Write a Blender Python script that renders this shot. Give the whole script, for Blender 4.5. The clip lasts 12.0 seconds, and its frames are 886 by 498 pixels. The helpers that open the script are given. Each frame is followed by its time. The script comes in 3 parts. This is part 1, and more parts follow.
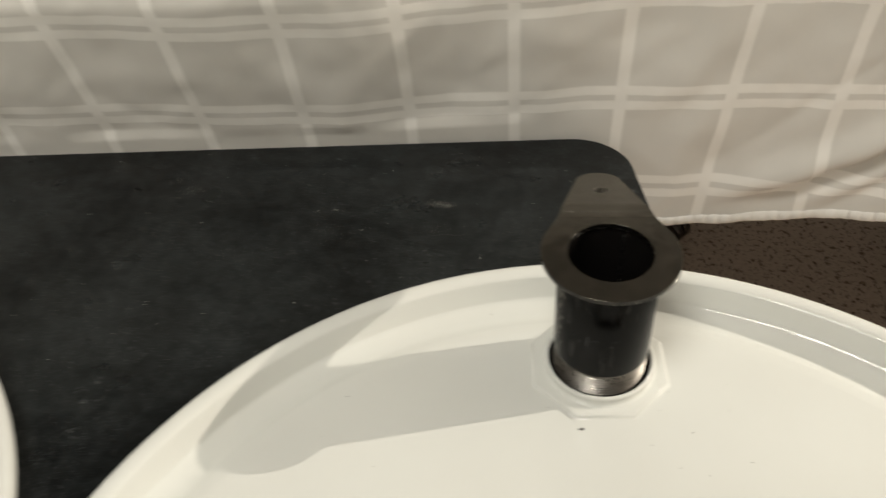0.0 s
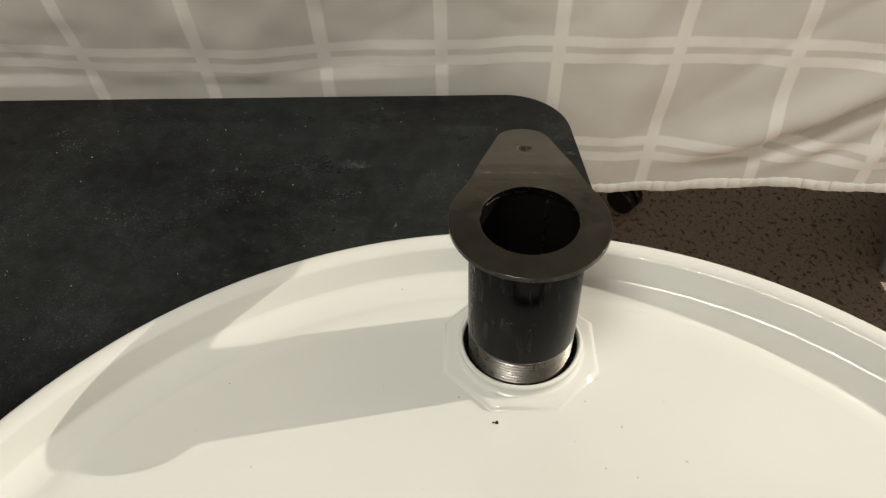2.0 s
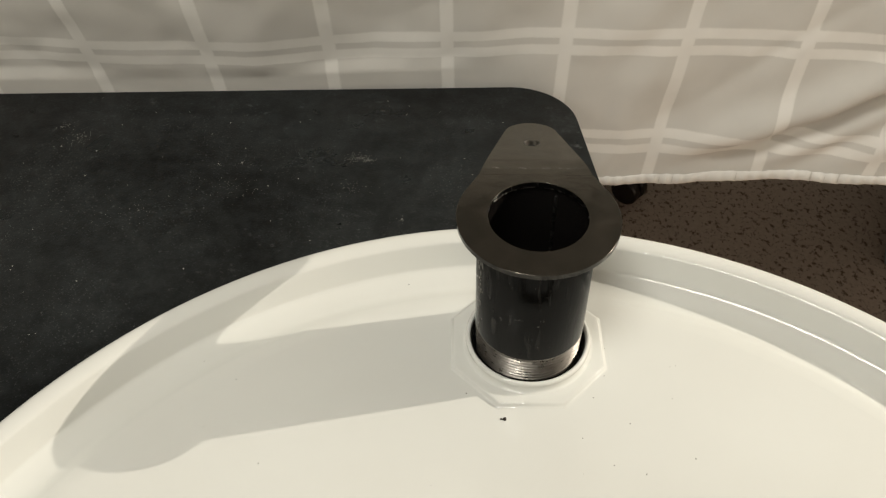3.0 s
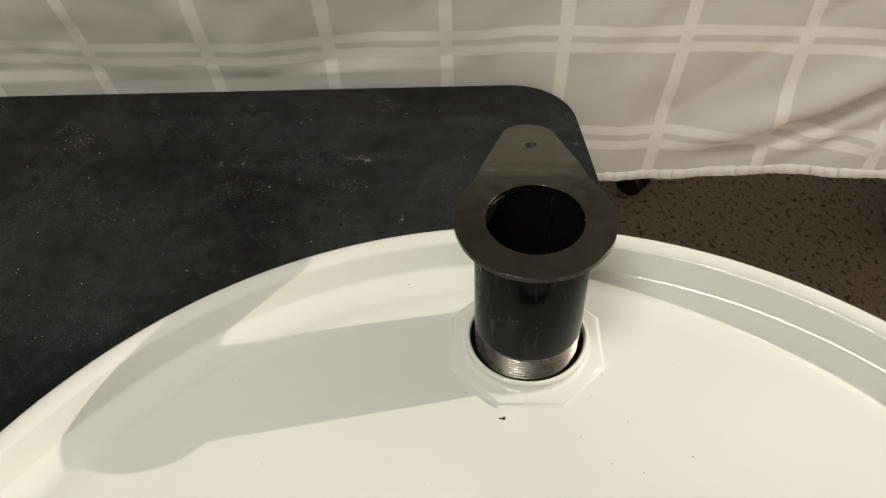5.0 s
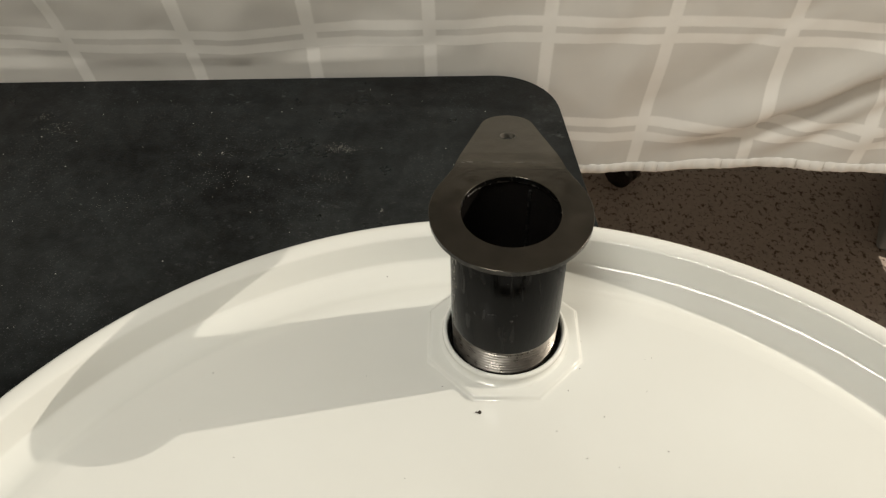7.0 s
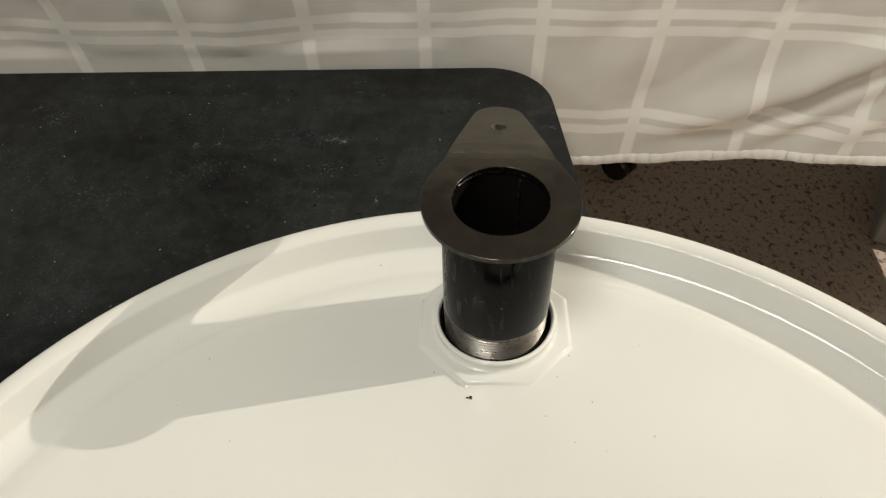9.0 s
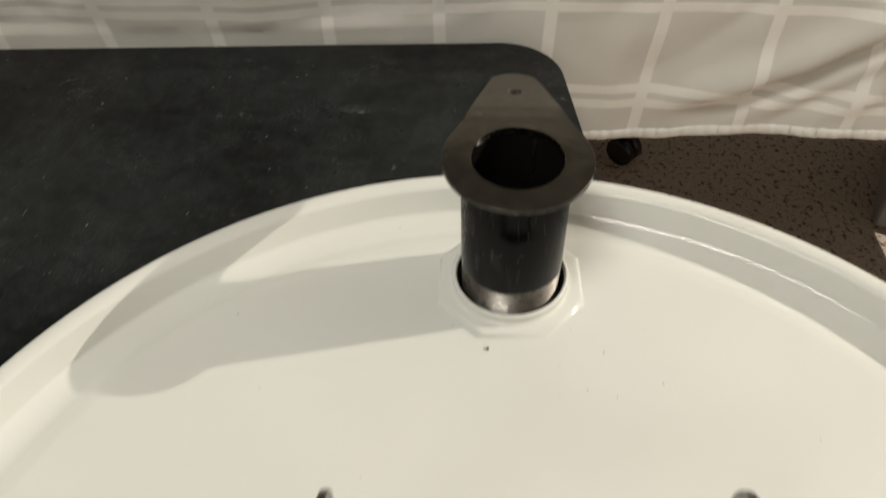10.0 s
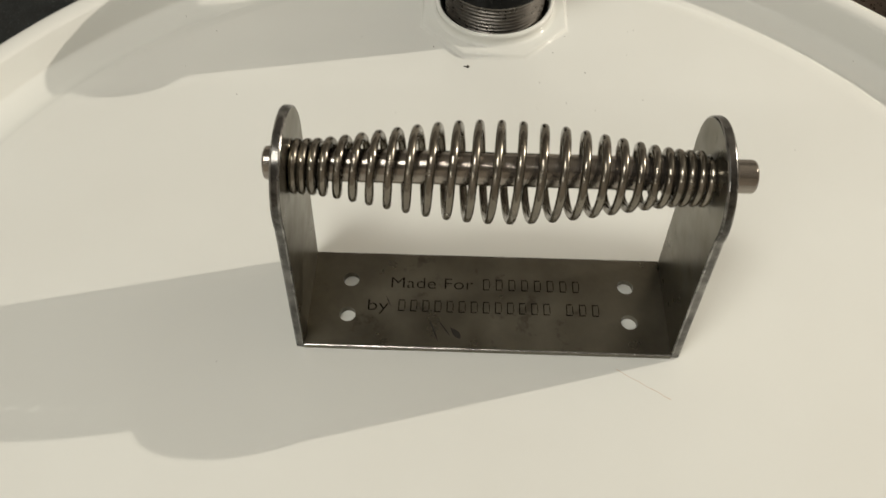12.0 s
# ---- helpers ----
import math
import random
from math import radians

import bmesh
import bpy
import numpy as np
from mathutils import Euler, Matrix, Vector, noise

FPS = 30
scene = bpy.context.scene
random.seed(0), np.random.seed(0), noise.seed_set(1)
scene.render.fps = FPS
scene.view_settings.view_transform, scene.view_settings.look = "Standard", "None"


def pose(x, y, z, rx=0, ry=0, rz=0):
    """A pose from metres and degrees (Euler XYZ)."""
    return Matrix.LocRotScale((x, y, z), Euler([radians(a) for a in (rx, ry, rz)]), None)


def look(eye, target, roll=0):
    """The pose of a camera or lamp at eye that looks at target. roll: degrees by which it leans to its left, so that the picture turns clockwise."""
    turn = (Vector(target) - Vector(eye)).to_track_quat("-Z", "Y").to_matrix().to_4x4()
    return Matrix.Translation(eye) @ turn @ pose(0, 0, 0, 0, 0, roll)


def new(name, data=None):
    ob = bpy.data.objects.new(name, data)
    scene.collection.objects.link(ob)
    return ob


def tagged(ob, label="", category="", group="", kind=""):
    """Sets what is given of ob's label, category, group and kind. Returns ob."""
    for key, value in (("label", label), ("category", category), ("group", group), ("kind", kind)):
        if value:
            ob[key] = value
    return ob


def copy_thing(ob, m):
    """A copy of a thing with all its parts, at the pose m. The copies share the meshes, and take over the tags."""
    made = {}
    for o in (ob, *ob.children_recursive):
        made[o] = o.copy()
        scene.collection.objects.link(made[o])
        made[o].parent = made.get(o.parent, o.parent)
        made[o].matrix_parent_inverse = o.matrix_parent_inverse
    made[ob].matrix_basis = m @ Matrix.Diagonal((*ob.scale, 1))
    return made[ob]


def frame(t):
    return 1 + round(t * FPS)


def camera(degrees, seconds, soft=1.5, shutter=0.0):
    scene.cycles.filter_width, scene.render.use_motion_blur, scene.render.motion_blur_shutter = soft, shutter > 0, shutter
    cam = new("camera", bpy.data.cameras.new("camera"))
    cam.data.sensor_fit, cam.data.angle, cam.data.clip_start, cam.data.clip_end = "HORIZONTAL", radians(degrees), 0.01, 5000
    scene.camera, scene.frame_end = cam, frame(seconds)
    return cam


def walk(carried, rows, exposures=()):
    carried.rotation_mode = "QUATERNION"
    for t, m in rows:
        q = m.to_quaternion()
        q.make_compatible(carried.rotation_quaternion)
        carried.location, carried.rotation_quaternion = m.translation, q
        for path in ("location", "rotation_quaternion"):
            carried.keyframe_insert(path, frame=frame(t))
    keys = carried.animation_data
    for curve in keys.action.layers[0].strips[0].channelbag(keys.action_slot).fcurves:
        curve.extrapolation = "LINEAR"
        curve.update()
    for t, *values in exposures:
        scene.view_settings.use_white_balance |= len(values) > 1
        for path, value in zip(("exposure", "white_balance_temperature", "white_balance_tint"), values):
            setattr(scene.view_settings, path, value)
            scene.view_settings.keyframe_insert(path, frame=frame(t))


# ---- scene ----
cam = camera(57.56, 12.0, soft=1.3, shutter=1.0)
PATH = [
    (0, (-0.0487, -0.1184, 1.1561), (-0.1487, 0.6163, 0.4850), -4.39),
    (0.5, (-0.0264, -0.0942, 1.1353), (-0.0977, 0.6354, 0.4551), -2.92),
    (1, (-0.0198, -0.0691, 1.1114), (-0.0773, 0.6514, 0.4203), -1.79),
    (1.5, (-0.0203, -0.0622, 1.1054), (-0.0729, 0.6509, 0.4063), -1.38),
    (2, (-0.0216, -0.0665, 1.1079), (-0.0724, 0.6443, 0.4063), -1.24),
    (2.5, (-0.0258, -0.0659, 1.1113), (-0.0769, 0.6401, 0.4049), -1.25),
    (3, (-0.0244, -0.0622, 1.1083), (-0.0781, 0.6391, 0.3974), -1.46),
    (5, (-0.0205, -0.0606, 1.1164), (-0.0811, 0.6308, 0.3965), -2.40),
    (5.5, (-0.0153, -0.0598, 1.1150), (-0.0742, 0.6289, 0.3924), -2.22),
    (6, (-0.0141, -0.0582, 1.1139), (-0.0696, 0.6277, 0.3883), -1.95),
    (6.5, (-0.0126, -0.0566, 1.1114), (-0.0659, 0.6278, 0.3842), -1.74),
    (7, (-0.0118, -0.0561, 1.1131), (-0.0641, 0.6274, 0.3850), -1.58),
    (9, (-0.0075, -0.0633, 1.1175), (-0.0583, 0.6140, 0.3836), -1.39),
    (9.5, (-0.0066, -0.0710, 1.1195), (-0.0567, 0.6047, 0.3841), -1.46),
    (10, (-0.0147, -0.0931, 1.1196), (-0.0684, 0.5788, 0.3809), -1.57),
    (10.5, (-0.0158, -0.1420, 1.1039), (-0.0685, 0.5131, 0.3502), -1.08),
    (11, (-0.0084, -0.1686, 1.0777), (-0.0598, 0.4588, 0.3006), -0.52),
    (11.5, (-0.0022, -0.1721, 1.0586), (-0.0533, 0.4240, 0.2573), -0.15),
    (12, (0.0021, -0.1719, 1.0526), (-0.0456, 0.4073, 0.2388), -0.01),
]
walk(cam, [(t, look(eye, target, roll)) for t, eye, target, roll in PATH],
     exposures=[(0, -0.03), (8.8, -0.04), (9.5, -0.08), (10, -0.14), (10.5, -0.16), (12, -0.26)])

# ---- world, lights, exposure ----
world = bpy.data.worlds.new("world")
scene.world = world
world.use_nodes = True
world.node_tree.nodes["Background"].inputs["Color"].default_value = (0.9, 0.92, 1.0, 1)
world.node_tree.nodes["Background"].inputs["Strength"].default_value = 0.02

LID = 0.746        # height of the lid's flat panel
TABLE = 0.7418     # height of the black tabletop

# the bare bulb of a work lamp, right of the table
bulb = bpy.data.lights.new("work_lamp_bulb", "POINT")
bulb.energy, bulb.color, bulb.shadow_soft_size = 138.0, (1.0, 0.908, 0.77), 0.006
new("work_lamp_bulb", bulb).matrix_world = pose(1.8, 0.622, 1.693)
# two unseen ceiling light panels, the far one placed to brighten the cloth's left
for px, py, watts, wide, deep in ((-0.38, -0.50, 20.0, 0.6, 0.4), (-1.5, -2.0, 17.0, 1.2, 0.6)):
    panel = bpy.data.lights.new("ceiling_panel_light", "AREA")
    panel.shape, panel.size, panel.size_y = "RECTANGLE", wide, deep
    panel.energy, panel.color = watts, (1.0, 0.968, 0.880)
    new("ceiling_panel_light", panel).matrix_world = pose(px, py, 2.56)


# ---- materials ----
def material(name, color, rough=0.5, metal=0.0, coat=0.0):
    m = bpy.data.materials.new(name)
    m.use_nodes = True
    b = m.node_tree.nodes["Principled BSDF"]
    b.inputs["Base Color"].default_value = (*color, 1)
    b.inputs["Roughness"].default_value = rough
    b.inputs["Metallic"].default_value = metal
    b.inputs["Coat Weight"].default_value = coat
    b.inputs["Coat Roughness"].default_value = 0.06
    return m


class Net:
    """Short writing for a material's nodes."""

    def __init__(self, m):
        self.t = m.node_tree
        self.b = self.t.nodes["Principled BSDF"]

    def node(self, kind, **values):
        n = self.t.nodes.new(kind)
        for key, v in values.items():
            n.inputs[key.replace("_", " ")].default_value = v
        return n

    def link(self, a, b):
        self.t.links.new(a, b)

    def coords(self):
        return self.t.nodes.new("ShaderNodeTexCoord").outputs["Object"]

    def noise(self, at, scale, detail=4.0, rough=0.5):
        n = self.node("ShaderNodeTexNoise", Scale=scale, Detail=detail, Roughness=rough)
        self.link(at, n.inputs["Vector"])
        return n.outputs["Fac"]

    def spread(self, value, lo, hi, a=0.0, b=1.0):
        n = self.t.nodes.new("ShaderNodeMapRange")
        for i, v in enumerate((lo, hi, a, b)):
            n.inputs[1 + i].default_value = v
        self.link(value, n.inputs[0])
        return n.outputs[0]

    def calc(self, op, a, b=None):
        n = self.t.nodes.new("ShaderNodeMath")
        n.operation = op
        for i, v in enumerate((a, b)):
            if v is None:
                continue
            if isinstance(v, (int, float)):
                n.inputs[i].default_value = v
            else:
                self.link(v, n.inputs[i])
        return n.outputs[0]

    def mix(self, fac, a, b):
        n = self.t.nodes.new("ShaderNodeMix")
        n.data_type = "RGBA"
        for socket, v in ((n.inputs[0], fac), (n.inputs[6], a), (n.inputs[7], b)):
            if isinstance(v, tuple):
                socket.default_value = (*v, 1)
            elif isinstance(v, (int, float)):
                socket.default_value = v
            else:
                self.link(v, socket)
        return n.outputs[2]

    def bump(self, height, strength, distance):
        n = self.node("ShaderNodeBump", Strength=strength, Distance=distance)
        self.link(height, n.inputs["Height"])
        self.link(n.outputs[0], self.b.inputs["Normal"])


def enamel():
    m = material("white_enamel", (0.80, 0.80, 0.76), 0.16, 0, 0.0)
    n = Net(m)
    at = n.coords()
    n.link(n.mix(n.spread(n.noise(at, 9, 3), 0.3, 0.75), (0.735, 0.748, 0.716), (0.70, 0.707, 0.672)), n.b.inputs["Base Color"])
    n.link(n.spread(n.noise(at, 40, 5), 0.3, 0.8, 0.045, 0.09), n.b.inputs["Roughness"])
    n.bump(n.noise(at, 160, 2), 0.025, 0.001)
    return m


def table_black():
    m = material("black_table_plastic", (0.016, 0.017, 0.018), 0.5)
    m.node_tree.nodes["Principled BSDF"].inputs["Specular IOR Level"].default_value = 0.23
    n = Net(m)
    at = n.coords()
    smear = n.calc("ADD", n.calc("MULTIPLY", n.spread(n.noise(at, 9, 3, 0.5), 0.36, 0.70), 0.55), n.calc("MULTIPLY", n.spread(n.noise(at, 70, 7, 0.75), 0.42, 0.72), 0.60))
    fine = n.calc("MAXIMUM", n.spread(n.noise(at, 900, 2), 0.62, 0.74), n.spread(n.noise(at, 320, 3), 0.68, 0.76))
    dust = n.calc("MULTIPLY", fine, n.spread(n.noise(at, 18, 4), 0.38, 0.66, 0.08, 1.0))
    mp = n.node("ShaderNodeMapping")
    mp.inputs["Scale"].default_value = (1.0, 1.5, 1.0)
    mp.inputs["Rotation"].default_value = (0, 0, 0.5)
    n.link(at, mp.inputs["Vector"])
    scuff = n.calc("MULTIPLY", n.spread(n.noise(mp.outputs[0], 75, 7, 0.75), 0.60, 0.74), n.spread(n.noise(at, 7, 2), 0.48, 0.62))
    dust = n.calc("MAXIMUM", dust, n.calc("MULTIPLY", scuff, 1.3))
    chalk = n.calc("MULTIPLY", n.spread(n.noise(at, 240, 5, 0.7), 0.45, 0.75), n.spread(n.noise(at, 21, 2), 0.66, 0.74))
    dust = n.calc("MAXIMUM", dust, n.calc("MULTIPLY", chalk, 0.35))
    base = n.mix(smear, (0.0006, 0.0010, 0.0013), (0.0215, 0.0252, 0.0262))
    n.link(n.mix(n.calc("MULTIPLY", dust, 0.27), base, (0.27, 0.285, 0.285)), n.b.inputs["Base Color"])
    n.link(n.spread(n.noise(at, 30, 5), 0.3, 0.8, 0.26, 0.44), n.b.inputs["Roughness"])
    n.bump(n.noise(at, 700, 3), 0.20, 0.0005)
    return m


def black_pipe():
    m = material("black_pipe_lacquer", (0.008, 0.008, 0.008), 0.2)
    m.node_tree.nodes["Principled BSDF"].inputs["Specular IOR Level"].default_value = 0.15
    n = Net(m)
    at = n.coords()
    mp = n.node("ShaderNodeMapping")
    mp.inputs["Scale"].default_value = (1.0, 1.0, 0.13)
    n.link(at, mp.inputs["Vector"])
    runs = mp.outputs[0]
    chips = n.spread(n.noise(at, 170, 6, 0.72), 0.64, 0.70)
    # pale upright streaks put into the colour stand in for the lid's reflection
    glint_streak = n.calc("MULTIPLY", n.spread(n.noise(runs, 170, 5, 0.65), 0.54, 0.68), n.spread(n.noise(at, 45, 3), 0.40, 0.60))
    lacquer = n.mix(glint_streak, (0.0014, 0.0014, 0.0014), (0.034, 0.0335, 0.032))
    n.link(n.mix(n.calc("MULTIPLY", chips, 0.7), lacquer, (0.13, 0.125, 0.118)), n.b.inputs["Base Color"])
    n.link(n.spread(n.noise(runs, 160, 5), 0.35, 0.7, 0.06, 0.20), n.b.inputs["Roughness"])
    n.bump(n.noise(runs, 430, 4, 0.6), 0.30, 0.0006)
    return m


def raw_steel(name, color, dark, rough, scale=60.0, stretch=(1, 1, 1), stain=0.0):
    m = material(name, color, rough, 0.9)
    n = Net(m)
    at = n.coords()
    mp = n.node("ShaderNodeMapping")
    mp.inputs["Scale"].default_value = stretch
    n.link(at, mp.inputs["Vector"])
    v = mp.outputs[0]
    tint = n.mix(n.spread(n.noise(v, scale, 6, 0.62), 0.32, 0.72), dark, color)
    blots = n.calc("MULTIPLY", n.spread(n.noise(v, 85, 5, 0.6), 0.60, 0.68), stain)
    n.link(n.mix(blots, tint, (0.028, 0.024, 0.020)), n.b.inputs["Base Color"])
    n.link(n.spread(n.noise(v, scale * 2.2, 5), 0.3, 0.75, rough - 0.08, rough + 0.12), n.b.inputs["Roughness"])
    n.bump(n.noise(v, scale * 6, 3), 0.12, 0.0004)
    return m


def cloth_white():
    """White jacquard: satin bars over a duller ground, laid out by the cloth's own flat measure (UV, in metres)."""
    m = material("white_jacquard_cloth", (0.7, 0.69, 0.65), 0.75)
    n = Net(m)
    uv = n.t.nodes.new("ShaderNodeUVMap").outputs[0]
    sep = n.t.nodes.new("ShaderNodeSeparateXYZ")
    n.link(uv, sep.inputs[0])
    u, v = sep.outputs[0], sep.outputs[1]

    def bar(value, pitch, at, half):
        d = n.calc("ABSOLUTE", n.calc("SUBTRACT", n.calc("MODULO", n.calc("ADD", value, 20 * pitch - at + pitch / 2), pitch), pitch / 2))
        d = n.calc("ADD", d, fray)
        return n.spread(d, half - 0.0007, half + 0.0007, 1.0, 0.0)

    fray = n.calc("MULTIPLY", n.calc("SUBTRACT", n.noise(uv, 900, 2), 0.5), 0.0022)
    up = bar(u, 0.0905, 0.0315, 0.0050)
    lo = bar(v, 0.0945, 0.7705, 0.0044)
    hi = bar(v, 0.0945, 0.7850, 0.0044)
    satin = n.calc("MAXIMUM", up, n.calc("MAXIMUM", lo, hi))
    worn = n.noise(uv, 35, 4)
    ground = n.mix(worn, (0.690, 0.676, 0.640), (0.760, 0.743, 0.700))
    n.link(n.mix(n.calc("MULTIPLY", satin, n.spread(n.noise(uv, 60, 4), 0.3, 0.7, 0.84, 1.0)), ground, (0.95, 0.935, 0.895)), n.b.inputs["Base Color"])
    n.link(n.spread(satin, 0, 1, 0.8, 0.5), n.b.inputs["Roughness"])
    n.b.inputs["Sheen Weight"].default_value = 0.15
    crush = n.calc("ADD", n.calc("MULTIPLY", n.noise(uv, 38, 3, 0.5), 3.0), n.calc("MULTIPLY", n.noise(uv, 1500, 2), 0.3))
    n.bump(crush, 0.22, 0.0009)
    return m


def fleck_floor():
    m = material("flecked_floor", (0.2, 0.17, 0.14), 0.7)
    n = Net(m)
    at = n.coords()
    mp = n.node("ShaderNodeMapping")
    mp.inputs["Scale"].default_value = (1.0, 0.72, 1.0)
    n.link(at, mp.inputs["Vector"])
    big = n.spread(n.noise(mp.outputs[0], 92, 4, 0.62), 0.55, 0.63)
    small = n.spread(n.noise(mp.outputs[0], 150, 2, 0.5), 0.58, 0.68)
    flecks = n.calc("MAXIMUM", big, n.calc("MULTIPLY", small, 0.7))
    ground = n.mix(n.noise(at, 6, 4), (0.47, 0.385, 0.325), (0.58, 0.48, 0.41))
    ground = n.mix(n.spread(n.noise(at, 120, 3), 0.4, 0.75), ground, (0.60, 0.51, 0.44))
    n.link(n.mix(flecks, ground, (0.165, 0.115, 0.088)), n.b.inputs["Base Color"])
    n.bump(n.noise(at, 300, 3), 0.2, 0.001)
    return m


def painted(name, a, b):
    m = material(name, a, 0.8)
    n = Net(m)
    at = n.coords()
    n.link(n.mix(n.noise(at, 3, 5), a, b), n.b.inputs["Base Color"])
    n.bump(n.noise(at, 90, 3), 0.15, 0.002)
    return m


ENAMEL = enamel()
TABLE_BLACK = table_black()
PIPE_BLACK = black_pipe()
MILL_STEEL = raw_steel("dark_mill_scale_steel", (0.222, 0.206, 0.163), (0.136, 0.125, 0.098), 0.33, 26, (1, 1, 1), 0.4)
FLANGE_STEEL = raw_steel("dark_scaled_steel", (0.120, 0.109, 0.091), (0.080, 0.074, 0.063), 0.15, 45)
SPRING_STEEL = raw_steel("grey_spring_steel", (0.27, 0.245, 0.205), (0.16, 0.142, 0.118), 0.20, 90)
ROD_STEEL = raw_steel("bright_turned_steel", (0.36, 0.325, 0.285), (0.24, 0.215, 0.19), 0.13, 60, (1, 14, 14))
THREAD_STEEL = raw_steel("bright_cut_thread_steel", (0.20, 0.187, 0.17), (0.10, 0.092, 0.082), 0.32, 90)
# for rubbed bevels and scratches, and for the base's added edge highlights
WORN_GLINT_STEEL = raw_steel("rubbed_glint_steel", (0.50, 0.49, 0.47), (0.07, 0.066, 0.06), 0.22, 150)
LIP_STEEL = raw_steel("dark_pipe_edge_steel", (0.16, 0.155, 0.145), (0.015, 0.015, 0.014), 0.25, 120)
SCUFF_STEEL = raw_steel("scuffed_dark_steel", (0.24, 0.225, 0.20), (0.09, 0.085, 0.075), 0.4, 200)
INK = material("engraved_dark_line", (0.004, 0.0035, 0.003), 0.8)
INK.node_tree.nodes["Principled BSDF"].inputs["Specular IOR Level"].default_value = 0.05
CUT_EDGE = raw_steel("dark_cut_edge", (0.075, 0.072, 0.066), (0.016, 0.015, 0.014), 0.22, 140)
RUBBED_EDGE = raw_steel("rubbed_cut_edge", (0.30, 0.29, 0.275), (0.022, 0.021, 0.019), 0.20, 75)
STAIN = material("dried_dark_stain", (0.016, 0.013, 0.010), 0.45)
SPECK = material("dark_grit", (0.03, 0.022, 0.016), 0.8)
DUST = material("pale_dust", (0.42, 0.41, 0.38), 0.9)
RUST = material("rusty_scratch", (0.56, 0.44, 0.33), 0.7)
CLOTH = cloth_white()
FLOOR = fleck_floor()
# unseen grey walls and ceiling, coloured dark to dim the flange's reflections
WALL = painted("grey_wall_paint", (0.19, 0.18, 0.165), (0.23, 0.22, 0.20))
PALE_WALL = painted("warm_white_wall_paint", (0.60, 0.57, 0.51), (0.64, 0.61, 0.55))
CEILING = painted("grey_ceiling_paint", (0.29, 0.285, 0.27), (0.33, 0.325, 0.31))
CASTER = material("dark_caster_plastic", (0.018, 0.012, 0.011), 0.25)
TOTE = painted("grey_plastic", (0.30, 0.30, 0.295), (0.34, 0.34, 0.335))
BORE = material("near_black_bore", (0.009, 0.008, 0.0075), 0.16)
LEG_STEEL = material("black_powder_coated_leg", (0.015, 0.015, 0.015), 0.45)


# ---- building blocks ----
def mesh_of(name, bm, mat, smooth=None):
    bmesh.ops.recalc_face_normals(bm, faces=bm.faces)
    me = bpy.data.meshes.new(name)
    bm.to_mesh(me)
    bm.free()
    me.materials.append(mat)
    if smooth is not None:
        for p in me.polygons:
            p.use_smooth = True
        if smooth > 0:
            me.set_sharp_from_angle(angle=radians(smooth))
    return me


def part(name, bm, mat, parent=None, label="", smooth=40, bevel=0.0, at=None, worn=None):
    ob = new(name, mesh_of(name, bm, mat, smooth))
    ob.parent = parent
    if at is not None:
        ob.matrix_local = at
    if bevel:
        mod = ob.modifiers.new("bevel", "BEVEL")
        mod.width, mod.segments, mod.limit_method = bevel, 2, "ANGLE"
        if worn:
            ob.data.materials.append(worn)
            mod.material = 1
    return tagged(ob, label=label)


def thing(name, m, label, category, group=""):
    ob = new(name)
    ob.matrix_world = m
    ob.empty_display_size = 0.05
    return tagged(ob, label, category, group)


def lathe(profile, seg=96, closed=False, cx=0.0, cy=0.0):
    bm = bmesh.new()
    rings = []
    for r, z in profile:
        rings.append([bm.verts.new((cx + r * math.cos(2 * math.pi * i / seg), cy + r * math.sin(2 * math.pi * i / seg), z)) for i in range(seg)])
    pairs = list(zip(rings, rings[1:])) + ([(rings[-1], rings[0])] if closed else [])
    for a, b in pairs:
        for i in range(seg):
            j = (i + 1) % seg
            bm.faces.new((a[i], a[j], b[j], b[i]))
    return bm


def plate(loops, top, thick, height=None):
    """A flat sheet from a first outline and holes, with thickness; height(x, y) may bend it."""
    bm = bmesh.new()
    rings = []
    for loop in loops:
        vs = [bm.verts.new((x, y, 0)) for x, y in loop]
        rings.append((vs, [bm.edges.new((vs[i], vs[(i + 1) % len(vs)])) for i in range(len(vs))]))
    bmesh.ops.triangle_fill(bm, use_beauty=True, use_dissolve=False, edges=[e for _, es in rings for e in es])
    faces = list(bm.faces)
    lower = {v: bm.verts.new(v.co) for v in list(bm.verts)}
    for f in faces:
        bm.faces.new([lower[v] for v in reversed(f.verts)])
    for vs, _ in rings:
        for i in range(len(vs)):
            a, b = vs[i], vs[(i + 1) % len(vs)]
            bm.faces.new((a, b, lower[b], lower[a]))
    for up, down in lower.items():
        h = height(up.co.x, up.co.y) if height else 0.0
        up.co.z, down.co.z = top + h, top + h - thick
    return bm


def box(x0, x1, y0, y1, z0, z1):
    bm = bmesh.new()
    bmesh.ops.create_cube(bm, size=1, matrix=Matrix.LocRotScale(((x0 + x1) / 2, (y0 + y1) / 2, (z0 + z1) / 2), None, (x1 - x0, y1 - y0, z1 - z0)))
    return bm


def ring(cx, cy, r, n=32, a0=0.0, a1=360.0, ends=False):
    k = n if not ends else n - 1
    return [(cx + r * math.cos(radians(a0 + (a1 - a0) * i / k)), cy + r * math.sin(radians(a0 + (a1 - a0) * i / k))) for i in range(n)]


